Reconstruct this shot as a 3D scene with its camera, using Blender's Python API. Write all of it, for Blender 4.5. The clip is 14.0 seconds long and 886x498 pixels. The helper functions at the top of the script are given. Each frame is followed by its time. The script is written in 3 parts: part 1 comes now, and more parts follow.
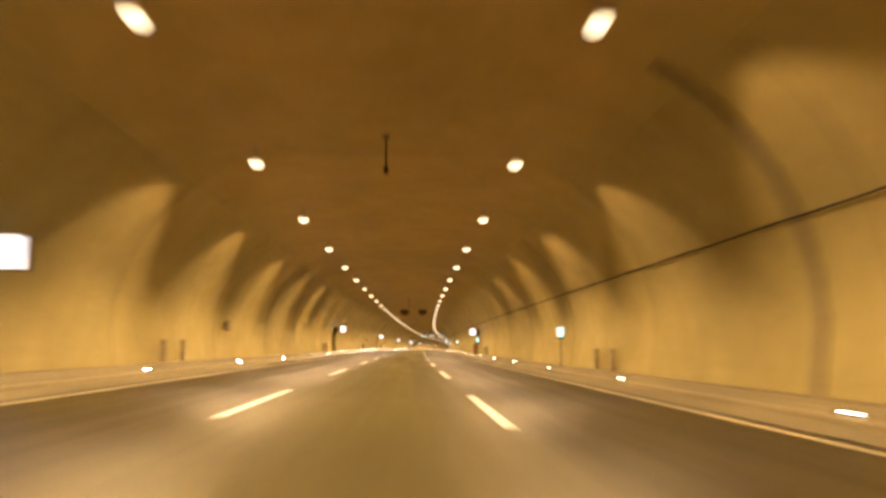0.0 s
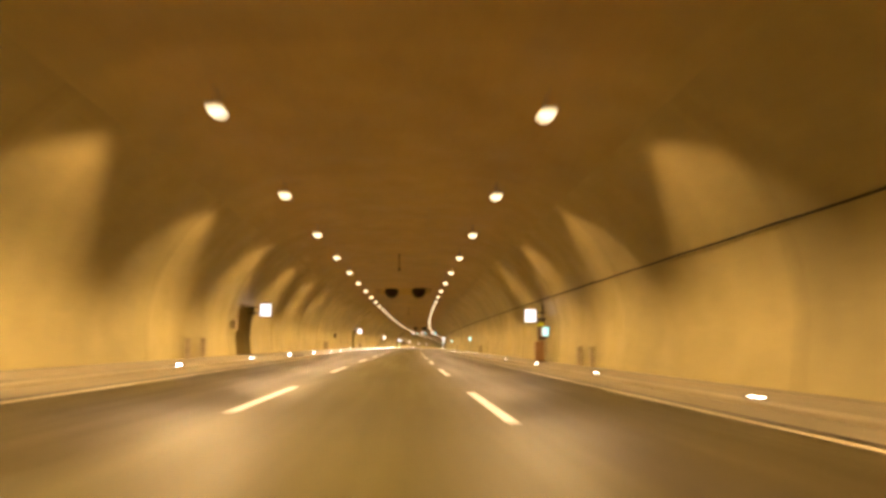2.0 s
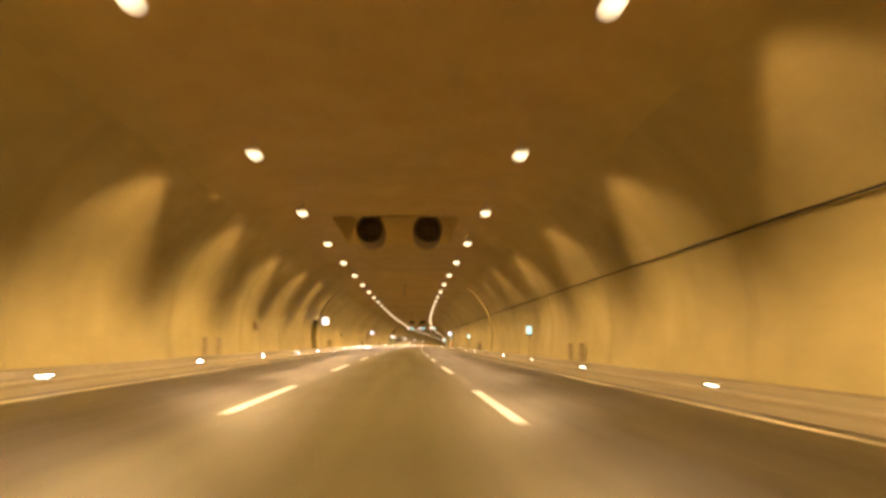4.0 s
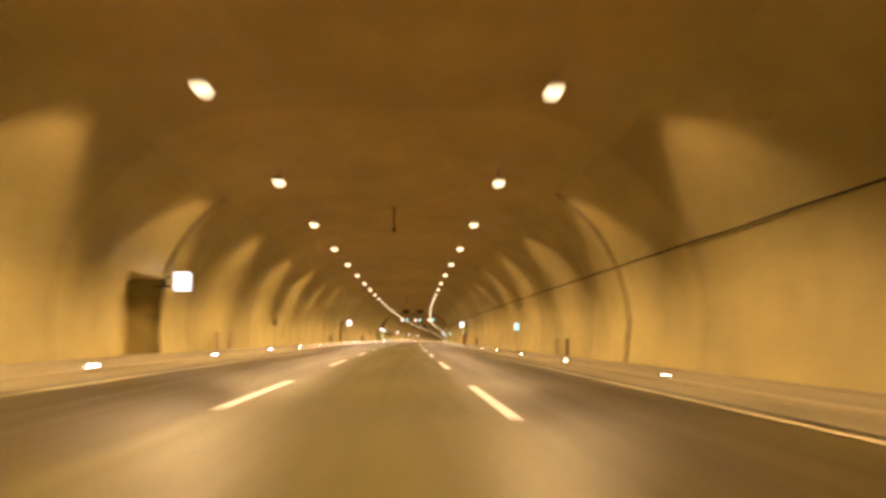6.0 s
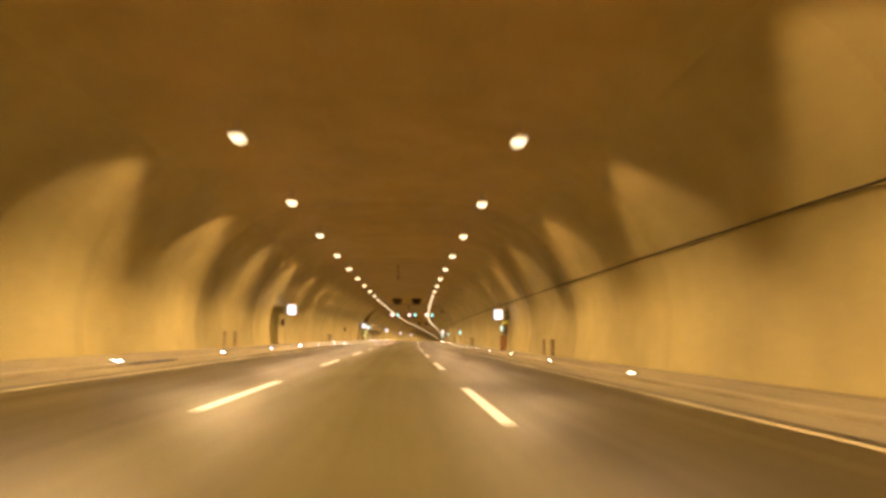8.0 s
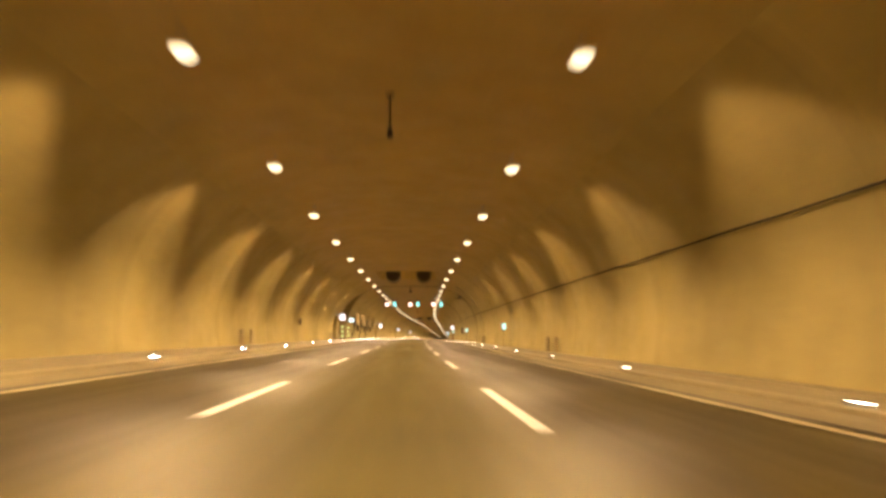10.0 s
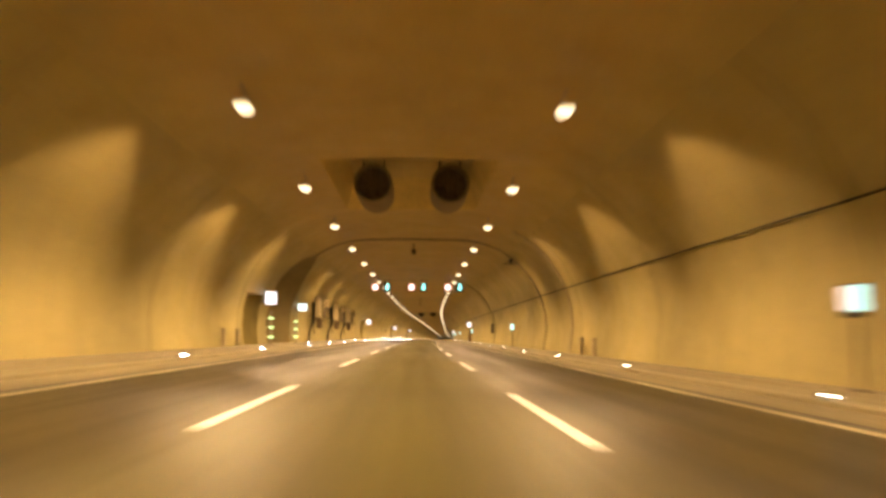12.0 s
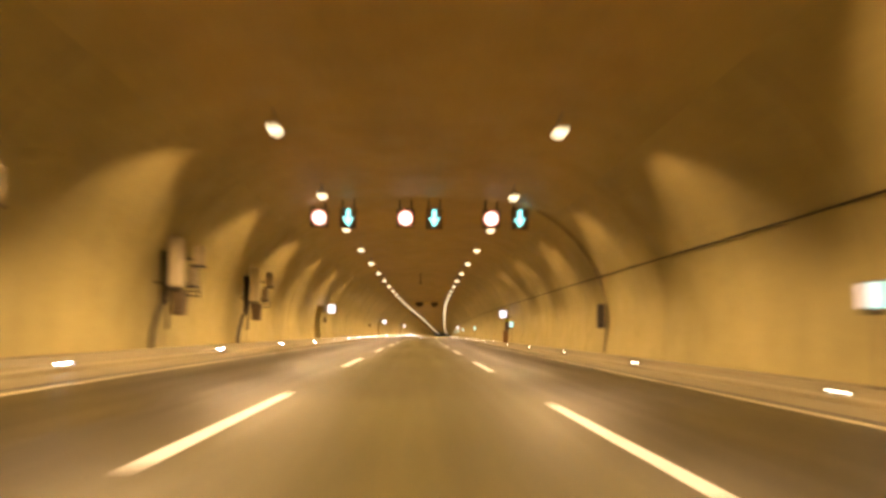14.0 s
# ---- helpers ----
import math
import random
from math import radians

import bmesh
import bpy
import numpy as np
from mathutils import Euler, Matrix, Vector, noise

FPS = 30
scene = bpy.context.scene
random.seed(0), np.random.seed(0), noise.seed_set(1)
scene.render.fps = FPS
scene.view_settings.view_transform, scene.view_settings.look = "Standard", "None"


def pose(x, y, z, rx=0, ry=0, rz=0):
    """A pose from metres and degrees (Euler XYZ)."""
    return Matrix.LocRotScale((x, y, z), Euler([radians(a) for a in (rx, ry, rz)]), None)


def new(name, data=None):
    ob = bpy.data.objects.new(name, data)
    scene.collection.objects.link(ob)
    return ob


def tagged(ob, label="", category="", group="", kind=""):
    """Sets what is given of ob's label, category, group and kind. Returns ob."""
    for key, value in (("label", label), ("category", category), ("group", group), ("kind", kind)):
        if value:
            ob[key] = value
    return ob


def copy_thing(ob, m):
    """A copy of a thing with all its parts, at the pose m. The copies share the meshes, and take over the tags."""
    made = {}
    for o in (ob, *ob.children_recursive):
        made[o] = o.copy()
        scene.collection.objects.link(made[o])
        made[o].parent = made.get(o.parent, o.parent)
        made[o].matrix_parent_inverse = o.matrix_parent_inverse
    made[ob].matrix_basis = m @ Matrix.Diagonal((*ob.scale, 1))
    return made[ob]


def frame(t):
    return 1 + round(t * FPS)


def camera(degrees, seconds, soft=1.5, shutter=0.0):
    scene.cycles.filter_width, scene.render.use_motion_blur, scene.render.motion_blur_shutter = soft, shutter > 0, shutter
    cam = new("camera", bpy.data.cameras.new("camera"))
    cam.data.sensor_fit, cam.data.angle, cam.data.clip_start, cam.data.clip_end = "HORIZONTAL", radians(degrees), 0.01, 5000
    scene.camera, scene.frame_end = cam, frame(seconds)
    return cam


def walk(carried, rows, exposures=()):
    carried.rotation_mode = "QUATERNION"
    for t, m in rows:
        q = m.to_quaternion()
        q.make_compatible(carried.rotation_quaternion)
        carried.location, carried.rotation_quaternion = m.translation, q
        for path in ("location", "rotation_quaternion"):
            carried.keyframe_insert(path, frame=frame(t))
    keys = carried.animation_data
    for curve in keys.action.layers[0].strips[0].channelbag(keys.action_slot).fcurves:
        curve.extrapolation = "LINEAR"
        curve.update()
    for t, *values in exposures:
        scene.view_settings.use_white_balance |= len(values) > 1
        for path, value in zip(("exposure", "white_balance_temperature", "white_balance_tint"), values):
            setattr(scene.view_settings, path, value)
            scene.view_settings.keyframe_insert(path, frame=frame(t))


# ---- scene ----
# The tunnel's axis: bend to the right and change of grade, per kilometre of way.
STEP = 2.0
WAY = np.arange(-140.0, 1400.0, STEP)
KNOTS = np.arange(-20.0, 1000.0, 75.0)
BEND = [0.159, 0.245, 0.153, 0.171, 0.252, 0.128, 0.263, 0.109, -0.035, 0.005, 0.048, 0.047, 0.042, 0.041]
GRADE = [0.001, 0.011, -0.033, -0.012, -0.011, -0.035, -0.017, -0.027, -0.040, -0.036, -0.031, -0.027, -0.022, -0.020]
zero = int(round(140.0 / STEP))
turn = np.cumsum(np.interp(WAY, KNOTS, BEND)) * STEP / 1000
turn -= turn[zero]
rise = np.cumsum(np.interp(WAY, KNOTS, GRADE)) * STEP / 1000
rise -= rise[zero]
AXIS = []
for run in (np.sin(turn), np.cos(turn), rise):
    line = np.cumsum(run) * STEP
    AXIS.append(line - line[zero])


def heading(s):
    return float(np.interp(s, WAY, turn)), float(np.interp(s, WAY, rise))


def spot(s, x=0.0, z=0.0):
    """The place s metres along the tunnel, x to the right of the axis and z above the road."""
    a = heading(s)[0]
    px, py, pz = [float(np.interp(s, WAY, line)) for line in AXIS]
    return Vector((px + x * math.cos(a), py - x * math.sin(a), pz + z))


def there(s, x=0.0, z=0.0, rz=0.0):
    """A pose at that place whose y axis runs along the tunnel."""
    a, g = heading(s)
    return Matrix.Translation(spot(s, x, z)) @ pose(0, 0, 0, math.degrees(g), 0, rz - math.degrees(a))


EYE = 0.959
cam = camera(58.57, 14.0, soft=3.3, shutter=0.9)
# seconds, way along the axis, offset to the right, turn to the left, tilt up, lean
ROWS = [
    (0.0, 0.00, 0.594, -2.73, 6.99, 0.23),
    (0.5, 11.22, 0.510, -2.57, 7.02, 0.29),
    (1.0, 22.39, 0.445, -2.62, 7.00, 0.33),
    (1.5, 33.62, 0.470, -3.42, 6.99, 0.20),
    (2.0, 44.85, 0.454, -3.04, 6.86, 0.13),
    (2.5, 56.23, 0.424, -3.08, 6.88, 0.33),
    (3.0, 67.95, 0.440, -2.91, 6.74, 0.48),
    (5.5, 124.53, 0.472, -2.86, 6.48, 0.41),
    (6.0, 135.90, 0.516, -2.90, 6.30, 0.31),
    (6.5, 147.32, 0.549, -3.07, 6.41, 0.09),
    (7.0, 158.75, 0.565, -2.80, 6.35, 0.01),
    (7.5, 170.21, 0.639, -2.90, 6.40, -0.19),
    (8.0, 181.68, 0.635, -3.03, 6.32, -0.12),
    (10.5, 239.36, 0.377, -2.66, 6.11, 0.01),
    (11.0, 251.04, 0.295, -2.56, 6.12, 0.10),
    (11.5, 262.65, 0.293, -2.36, 6.09, 0.17),
    (12.0, 274.31, 0.218, -2.24, 6.16, -0.11),
    (12.5, 285.98, 0.195, -2.25, 6.03, 0.09),
    (13.0, 297.72, 0.117, -2.06, 5.95, 0.07),
    (13.5, 309.65, 0.064, -1.95, 6.03, 0.02),
    (14.0, 322.03, -0.006, -1.98, 5.92, -0.18),
]


def eye(s, x, yaw, tilt, lean):
    a, g = heading(s)
    return Matrix.Translation(spot(s, x, EYE)) @ pose(0, 0, 0, 0, 0, yaw - math.degrees(a)) @ pose(0, 0, 0, 90 + tilt + math.degrees(g)) @ pose(0, 0, 0, 0, 0, -lean)


times = sorted([r[0] for r in ROWS] + [3.5, 4.0, 4.5, 5.0, 8.5, 9.0, 9.5, 10.0])
columns = np.array(ROWS).T
walk(cam, [(t, eye(*[float(np.interp(t, columns[0], c)) for c in columns[1:]])) for t in times], exposures=[(0.0, 0.12), (0.2, 0.0), (0.5, -0.26), (0.8, 0.0), (1.1, 0.08), (14.0, 0.10)])

# ---- light: sodium lamps overhead, no daylight in the bore ----
world = bpy.data.worlds.new("dark_world")
scene.world = world
world.use_nodes = True
world.node_tree.nodes["Background"].inputs["Color"].default_value = (0.0, 0.0, 0.0, 1)
scene.view_settings.exposure = 0.0
LAMP_STEP, LAMP_FIRST, LAMP_X, LAMP_Z = 9.998, 2.108, 3.68, 6.12
SODIUM = (1.0, 0.60, 0.29)
# each lamp throws one beam at the near wall, a flat one at the foot of the far wall and one down at the road:
# watts, tilt towards the wall, breadth across and along the tunnel, softness of the rim
BEAMS = ((660.0, 45.0, 0.48, 0.61, 0.26), (720.0, -66.0, 0.11, 1.2, 0.5), (2900.0, 1.0, 1.06, 1.8, 0.75))
# added power factors: beams that meet the right wall are turned down to darken it
BEAM_DIM = {(-1, True): 1.0, (-1, False): 0.90, (1, True): 0.77, (1, False): 1.0}
for side in (-1, 1):
    for k in range(-3, 100):
        place = there(LAMP_FIRST + LAMP_STEP * k, side * LAMP_X, LAMP_Z - 0.30)
        for watt, tilt, across, along, rim in BEAMS if k < 62 else BEAMS[2:]:
            bulb = bpy.data.lights.new("sodium_bulb", "SPOT")
            bulb.energy, bulb.color, bulb.shadow_soft_size = watt * BEAM_DIM[side, tilt > 0], SODIUM, 0.08
            bulb.spot_size, bulb.spot_blend = radians(120), rim
            new("sodium_bulb", bulb).matrix_world = place @ pose(0, 0, 0, 0, -side * tilt, 0) @ Matrix.Diagonal((across, along, 1, 1))

# ---- materials ----


def material(name, colour, rough=0.6, metal=0.0, glow=None, strength=0.0):
    m = bpy.data.materials.new(name)
    m.use_nodes = True
    b = m.node_tree.nodes["Principled BSDF"]
    b.inputs["Base Color"].default_value = (*colour, 1)
    b.inputs["Roughness"].default_value = rough
    b.inputs["Metallic"].default_value = metal
    if glow:
        b.inputs["Emission Color"].default_value = (*glow, 1)
        b.inputs["Emission Strength"].default_value = strength
    return m


def node(m, kind, **values):
    n = m.node_tree.nodes.new(kind)
    for key, value in values.items():
        n.inputs[key].default_value = value
    return n


def join(m, a, out, b, inp):
    m.node_tree.links.new(a.outputs[out], b.inputs[inp])


def coords(m, scale, uv):
    c = m.node_tree.nodes.new("ShaderNodeTexCoord")
    g = m.node_tree.nodes.new("ShaderNodeMapping")
    g.inputs["Scale"].default_value = scale
    join(m, c, "UV" if uv else "Object", g, "Vector")
    return g


def mottled(m, layers, bump=0.0, bump_scale=30.0, uv=False, rough=None):
    """Multiplies the base colour by noise layers (scale, low, high, stretch) and adds a fine relief."""
    b = m.node_tree.nodes["Principled BSDF"]
    colour = tuple(b.inputs["Base Color"].default_value)
    last = None
    for scale, low, high, stretch in layers:
        g = coords(m, stretch, uv)
        n = node(m, "ShaderNodeTexNoise", Scale=scale, Detail=5.0, Roughness=0.6)
        r = m.node_tree.nodes.new("ShaderNodeMapRange")
        r.inputs["From Min"].default_value, r.inputs["From Max"].default_value = 0.3, 0.7
        r.inputs["To Min"].default_value, r.inputs["To Max"].default_value = low, high
        x = m.node_tree.nodes.new("ShaderNodeMix")
        x.data_type, x.blend_type = "RGBA", "MULTIPLY"
        x.inputs["Factor"].default_value = 1.0
        join(m, g, "Vector", n, "Vector")
        join(m, n, "Fac", r, "Value")
        if last:
            m.node_tree.links.new(last.outputs[2], x.inputs[6])
        else:
            x.inputs[6].default_value = colour
        m.node_tree.links.new(r.outputs["Result"], x.inputs[7])
        last = x
    m.node_tree.links.new(last.outputs[2], b.inputs["Base Color"])
    if rough:
        g = coords(m, rough[3], uv)
        n = node(m, "ShaderNodeTexNoise", Scale=rough[2], Detail=4.0)
        r = m.node_tree.nodes.new("ShaderNodeMapRange")
        r.inputs["From Min"].default_value, r.inputs["From Max"].default_value = 0.3, 0.7
        r.inputs["To Min"].default_value, r.inputs["To Max"].default_value = rough[0], rough[1]
        join(m, g, "Vector", n, "Vector")
        join(m, n, "Fac", r, "Value")
        join(m, r, "Result", b, "Roughness")
    if bump:
        g = coords(m, (1, 1, 1), uv)
        n = node(m, "ShaderNodeTexNoise", Scale=bump_scale, Detail=6.0)
        h = node(m, "ShaderNodeBump", Strength=bump, Distance=0.02)
        join(m, g, "Vector", n, "Vector")
        join(m, n, "Fac", h, "Height")
        join(m, h, "Normal", b, "Normal")
    return m


LINING = [(0.35, 0.83, 1.12, (1, 0.6, 1)), (1.3, 0.90, 1.06, (0.5, 1.4, 1)), (5.0, 0.93, 1.05, (1, 0.7, 1)), (30.0, 0.95, 1.04, (1, 1, 1))]
WALL = mottled(material("painted_lining", (0.432, 0.378, 0.145), 0.6), LINING, 0.15, 12.0, True, (0.45, 0.68, 0.8, (1, 1, 1)))
CEILING = mottled(material("shade_tinted_lining", (0.432, 0.378, 0.145), 0.6), [(0.35, 0.86, 1.1, (1, 0.6, 1)), (1.1, 0.95, 1.04, (1, 0.8, 1)), (5.0, 0.95, 1.04, (1, 0.7, 1))], 0.12, 12.0, True, (0.5, 0.7, 0.8, (1, 1, 1)))
ASPHALT = mottled(material("worn_asphalt", (0.104, 0.093, 0.030), 0.40), [(0.9, 0.88, 1.12, (1.6, 0.05, 1)), (0.22, 0.85, 1.15, (1, 1, 1)), (60.0, 0.80, 1.2, (1, 1, 1))], 0.12, 70.0, True, (0.36, 0.50, 0.7, (1.5, 0.06, 1)))


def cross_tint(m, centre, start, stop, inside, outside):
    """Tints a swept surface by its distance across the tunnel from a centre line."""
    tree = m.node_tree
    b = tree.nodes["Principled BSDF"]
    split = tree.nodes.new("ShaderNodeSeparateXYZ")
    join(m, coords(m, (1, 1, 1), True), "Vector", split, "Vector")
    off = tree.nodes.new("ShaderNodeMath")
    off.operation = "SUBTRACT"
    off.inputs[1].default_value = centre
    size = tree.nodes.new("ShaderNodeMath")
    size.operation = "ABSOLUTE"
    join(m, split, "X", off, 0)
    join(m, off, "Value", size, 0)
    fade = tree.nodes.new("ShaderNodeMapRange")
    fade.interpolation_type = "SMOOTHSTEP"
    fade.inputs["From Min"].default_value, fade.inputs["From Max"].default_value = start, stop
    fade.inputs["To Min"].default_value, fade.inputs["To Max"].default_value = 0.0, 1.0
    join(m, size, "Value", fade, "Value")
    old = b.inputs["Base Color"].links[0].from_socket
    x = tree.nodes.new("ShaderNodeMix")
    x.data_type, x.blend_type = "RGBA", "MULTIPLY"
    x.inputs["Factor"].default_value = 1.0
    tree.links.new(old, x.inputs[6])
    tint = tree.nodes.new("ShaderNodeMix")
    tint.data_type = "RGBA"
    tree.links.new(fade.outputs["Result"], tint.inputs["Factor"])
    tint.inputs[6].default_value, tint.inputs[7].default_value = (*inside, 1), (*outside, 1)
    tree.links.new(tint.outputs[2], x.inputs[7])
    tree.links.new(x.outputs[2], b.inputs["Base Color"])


ASPHALT.node_tree.nodes["Principled BSDF"].inputs["Specular IOR Level"].default_value = 0.3
BLOCK, BLOCK_FIRST = 11.99, -0.35


def cast_blocks(m, low, high):
    """Each cast block of the lining has a slightly different tone."""
    tree = m.node_tree
    b = tree.nodes["Principled BSDF"]
    split = tree.nodes.new("ShaderNodeSeparateXYZ")
    join(m, coords(m, (1, 1, 1), True), "Vector", split, "Vector")
    last = split.outputs["Y"]
    for operation, value in (("SUBTRACT", BLOCK_FIRST), ("DIVIDE", BLOCK), ("FLOOR", 0.0)):
        n = tree.nodes.new("ShaderNodeMath")
        n.operation = operation
        n.inputs[1].default_value = value
        tree.links.new(last, n.inputs[0])
        last = n.outputs["Value"]
    tone = tree.nodes.new("ShaderNodeTexWhiteNoise")
    tone.noise_dimensions = "1D"
    tree.links.new(last, tone.inputs["W"])
    r = tree.nodes.new("ShaderNodeMapRange")
    r.inputs["To Min"].default_value, r.inputs["To Max"].default_value = low, high
    tree.links.new(tone.outputs["Value"], r.inputs["Value"])
    x = tree.nodes.new("ShaderNodeMix")
    x.data_type, x.blend_type = "RGBA", "MULTIPLY"
    x.inputs["Factor"].default_value = 1.0
    tree.links.new(b.inputs["Base Color"].links[0].from_socket, x.inputs[6])
    tree.links.new(r.outputs["Result"], x.inputs[7])
    tree.links.new(x.outputs[2], b.inputs["Base Color"])


cast_blocks(WALL, 0.89, 1.09)
cast_blocks(CEILING, 0.92, 1.07)
# light on the middle lane put into the colour: outer lanes tinted darker
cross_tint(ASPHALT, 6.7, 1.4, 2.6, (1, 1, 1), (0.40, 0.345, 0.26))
# brown hue of shade put into the colour of the upper walls and crown
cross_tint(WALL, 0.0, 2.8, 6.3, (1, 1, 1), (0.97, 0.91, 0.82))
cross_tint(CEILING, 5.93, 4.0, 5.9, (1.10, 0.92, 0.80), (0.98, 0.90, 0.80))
PAVING = mottled(material("walkway_concrete", (0.21, 0.182, 0.0927), 0.7), [(0.6, 0.8, 1.12, (1, 0.2, 1)), (5.0, 0.86, 1.1, (1, 1, 1))], 0.35, 25.0, True)
KERB = mottled(material("kerb_concrete", (0.26, 0.225, 0.119), 0.65), [(1.2, 0.8, 1.1, (1, 0.3, 1)), (14.0, 0.85, 1.1, (1, 1, 1))], 0.3, 30.0, True)
PAINT = mottled(material("road_paint", (0.93, 0.96, 1.0), 0.5), [(3.0, 0.86, 1.05, (1, 0.4, 1)), (40.0, 0.78, 1.06, (1, 1, 1))], 0.2, 60.0, True)
GUTTER = mottled(material("pale_channel_concrete", (0.22, 0.192, 0.104), 0.65), [(0.7, 0.78, 1.1, (1.5, 0.12, 1)), (6.0, 0.88, 1.08, (1, 0.5, 1))], 0.3, 30.0, True)
SLOT = mottled(material("grimy_slot_iron", (0.07, 0.06, 0.05), 0.7), [(3.0, 0.6, 1.4, (1, 1, 1))], 0.2, 30.0, True)
EDGE_PAINT = mottled(material("dusty_edge_paint", (0.55, 0.508, 0.334), 0.55), [(0.8, 0.6, 1.1, (1, 0.5, 1)), (30.0, 0.7, 1.1, (1, 1, 1))], 0.2, 60.0, True)
# missing bounce light painted in: paler than the vault, so fan recesses look lit
RECESS = mottled(material("lightened_recess_lining", (0.60, 0.46, 0.155), 0.65), [(0.5, 0.86, 1.1, (1, 1, 1)), (4.0, 0.93, 1.05, (1, 1, 1))], 0.12, 12.0)
JOINT = mottled(material("sooty_joint_filler", (0.16, 0.125, 0.0556), 0.8), [(3.0, 0.7, 1.2, (1, 1, 1))], 0.1, 30.0, True)
STEEL = mottled(material("galvanised_steel", (0.42, 0.42, 0.41), 0.45, 0.8), [(6.0, 0.8, 1.1, (1, 1, 1))], 0.1, 40.0)
DARK_STEEL = mottled(material("grimy_dark_steel", (0.055, 0.05, 0.046), 0.6, 0.3), [(5.0, 0.75, 1.25, (1, 1, 1))], 0.15, 30.0)
CABLE = mottled(material("black_cable_sheath", (0.028, 0.021, 0.014), 0.8), [(6.0, 0.8, 1.2, (1, 1, 1))])
GREY_BOX = mottled(material("grey_enamel", (0.36, 0.35, 0.33), 0.5), [(4.0, 0.85, 1.1, (1, 1, 1))], 0.1, 30.0)
PALE_BOX = mottled(material("off_white_enamel", (0.56, 0.508, 0.348), 0.45), [(3.0, 0.86, 1.06, (1, 1, 0.4))], 0.1, 30.0)
RED_BOX = mottled(material("dusty_red_enamel", (0.26, 0.15, 0.06), 0.45), [(3.0, 0.8, 1.1, (1, 1, 1))], 0.1, 30.0)
YELLOW = mottled(material("yellow_plate", (0.60, 0.70, 0.03), 0.5), [(6.0, 0.9, 1.05, (1, 1, 1))])
BLACK = mottled(material("black_panel", (0.02, 0.02, 0.02), 0.5), [(6.0, 0.8, 1.2, (1, 1, 1))])
SOOTY_CASE = mottled(material("sooty_brown_case", (0.2, 0.139, 0.0593), 0.6), [(5.0, 0.8, 1.2, (1, 1, 1))], 0.1, 30.0)
BROWN_BOX = mottled(material("dusty_brown_enamel", (0.11, 0.0815, 0.0445), 0.55), [(4.0, 0.8, 1.15, (1, 1, 1))], 0.1, 30.0)
TRAY = mottled(material("dusty_tray_steel", (0.23, 0.196, 0.119), 0.6, 0.2), [(4.0, 0.75, 1.2, (1, 1, 1))], 0.1, 30.0)
HOSE = mottled(material("dusty_tan_enamel", (0.36, 0.307, 0.185), 0.6), [(4.0, 0.8, 1.15, (1, 1, 1))], 0.1, 30.0)
FAN_STEEL = mottled(material("dusty_fan_steel", (0.2, 0.144, 0.0667), 0.6, 0.1), [(3.0, 0.8, 1.2, (1, 1, 1))], 0.1, 30.0)
BARE = mottled(material("bare_dusty_concrete", (0.25, 0.206, 0.0853), 0.85), [(0.5, 0.82, 1.15, (1, 1, 1)), (3.0, 0.92, 1.08, (1, 1, 1))], 0.12, 8.0)
PLATE = mottled(material("dusty_plate", (0.34, 0.297, 0.185), 0.5), [(5.0, 0.85, 1.1, (1, 1, 1))])
LENS = material("glowing_sodium_glass", (0.9, 0.7, 0.4), 0.3, 0, (1.0, 0.80, 0.50), 2.1)
LED = material("white_led", (0.9, 0.9, 0.9), 0.3, 0, (0.97, 0.93, 1.0), 110.0)
LED_WARM = material("warm_led", (0.9, 0.8, 0.7), 0.3, 0, (1.0, 0.80, 0.60), 28.0)
SOS_FACE = material("lit_sign_face", (0.9, 0.9, 0.9), 0.4, 0, (0.93, 0.90, 1.0), 1.7)
EXIT_FACE = material("lit_green_white_face", (0.25, 0.35, 0.35), 0.4, 0, (0.46, 1.0, 0.97), 1.35)
CYAN_FACE = material("lit_pale_cyan_face", (0.3, 0.35, 0.35), 0.4, 0, (0.86, 1.0, 1.0), 1.7)
EXIT_SIDE = material("lit_pale_side", (0.9, 0.8, 0.8), 0.4, 0, (0.86, 0.88, 0.92), 0.75)
GREEN_LED = material("yellow_green_led", (0.7, 0.9, 0.5), 0.3, 0, (0.60, 1.0, 0.42), 2.4)
SPEED_FACE = material("lit_pale_disc", (0.9, 0.8, 0.75), 0.4, 0, (1.0, 0.82, 0.72), 2.6)
SPEED_RING = material("lit_red_ring", (0.9, 0.2, 0.15), 0.4, 0, (1.0, 0.36, 0.26), 1.6)
ARROW_FACE = material("lit_cyan_arrow", (0.2, 0.9, 0.9), 0.4, 0, (0.32, 1.0, 1.0), 2.6)

# ---- building helpers ----


def mesh_object(name, bm, m, parent=None, label="", smooth=False):
    bmesh.ops.recalc_face_normals(bm, faces=bm.faces)
    data = bpy.data.meshes.new(name)
    bm.to_mesh(data)
    bm.free()
    data.materials.append(m)
    if smooth:
        data.polygons.foreach_set("use_smooth", [True] * len(data.polygons))
        data.set_sharp_from_angle(angle=radians(40))
    ob = new(name, data)
    if parent:
        ob.parent = parent
    if label:
        tagged(ob, label)
    return ob


def part(name, bm, m, parent, label="", smooth=False):
    return mesh_object(name, bm, m, parent, label, smooth)


def thing(name, label, category, group=""):
    ob = new(name)
    ob.empty_display_size = 0.2
    return tagged(ob, label, category, group)


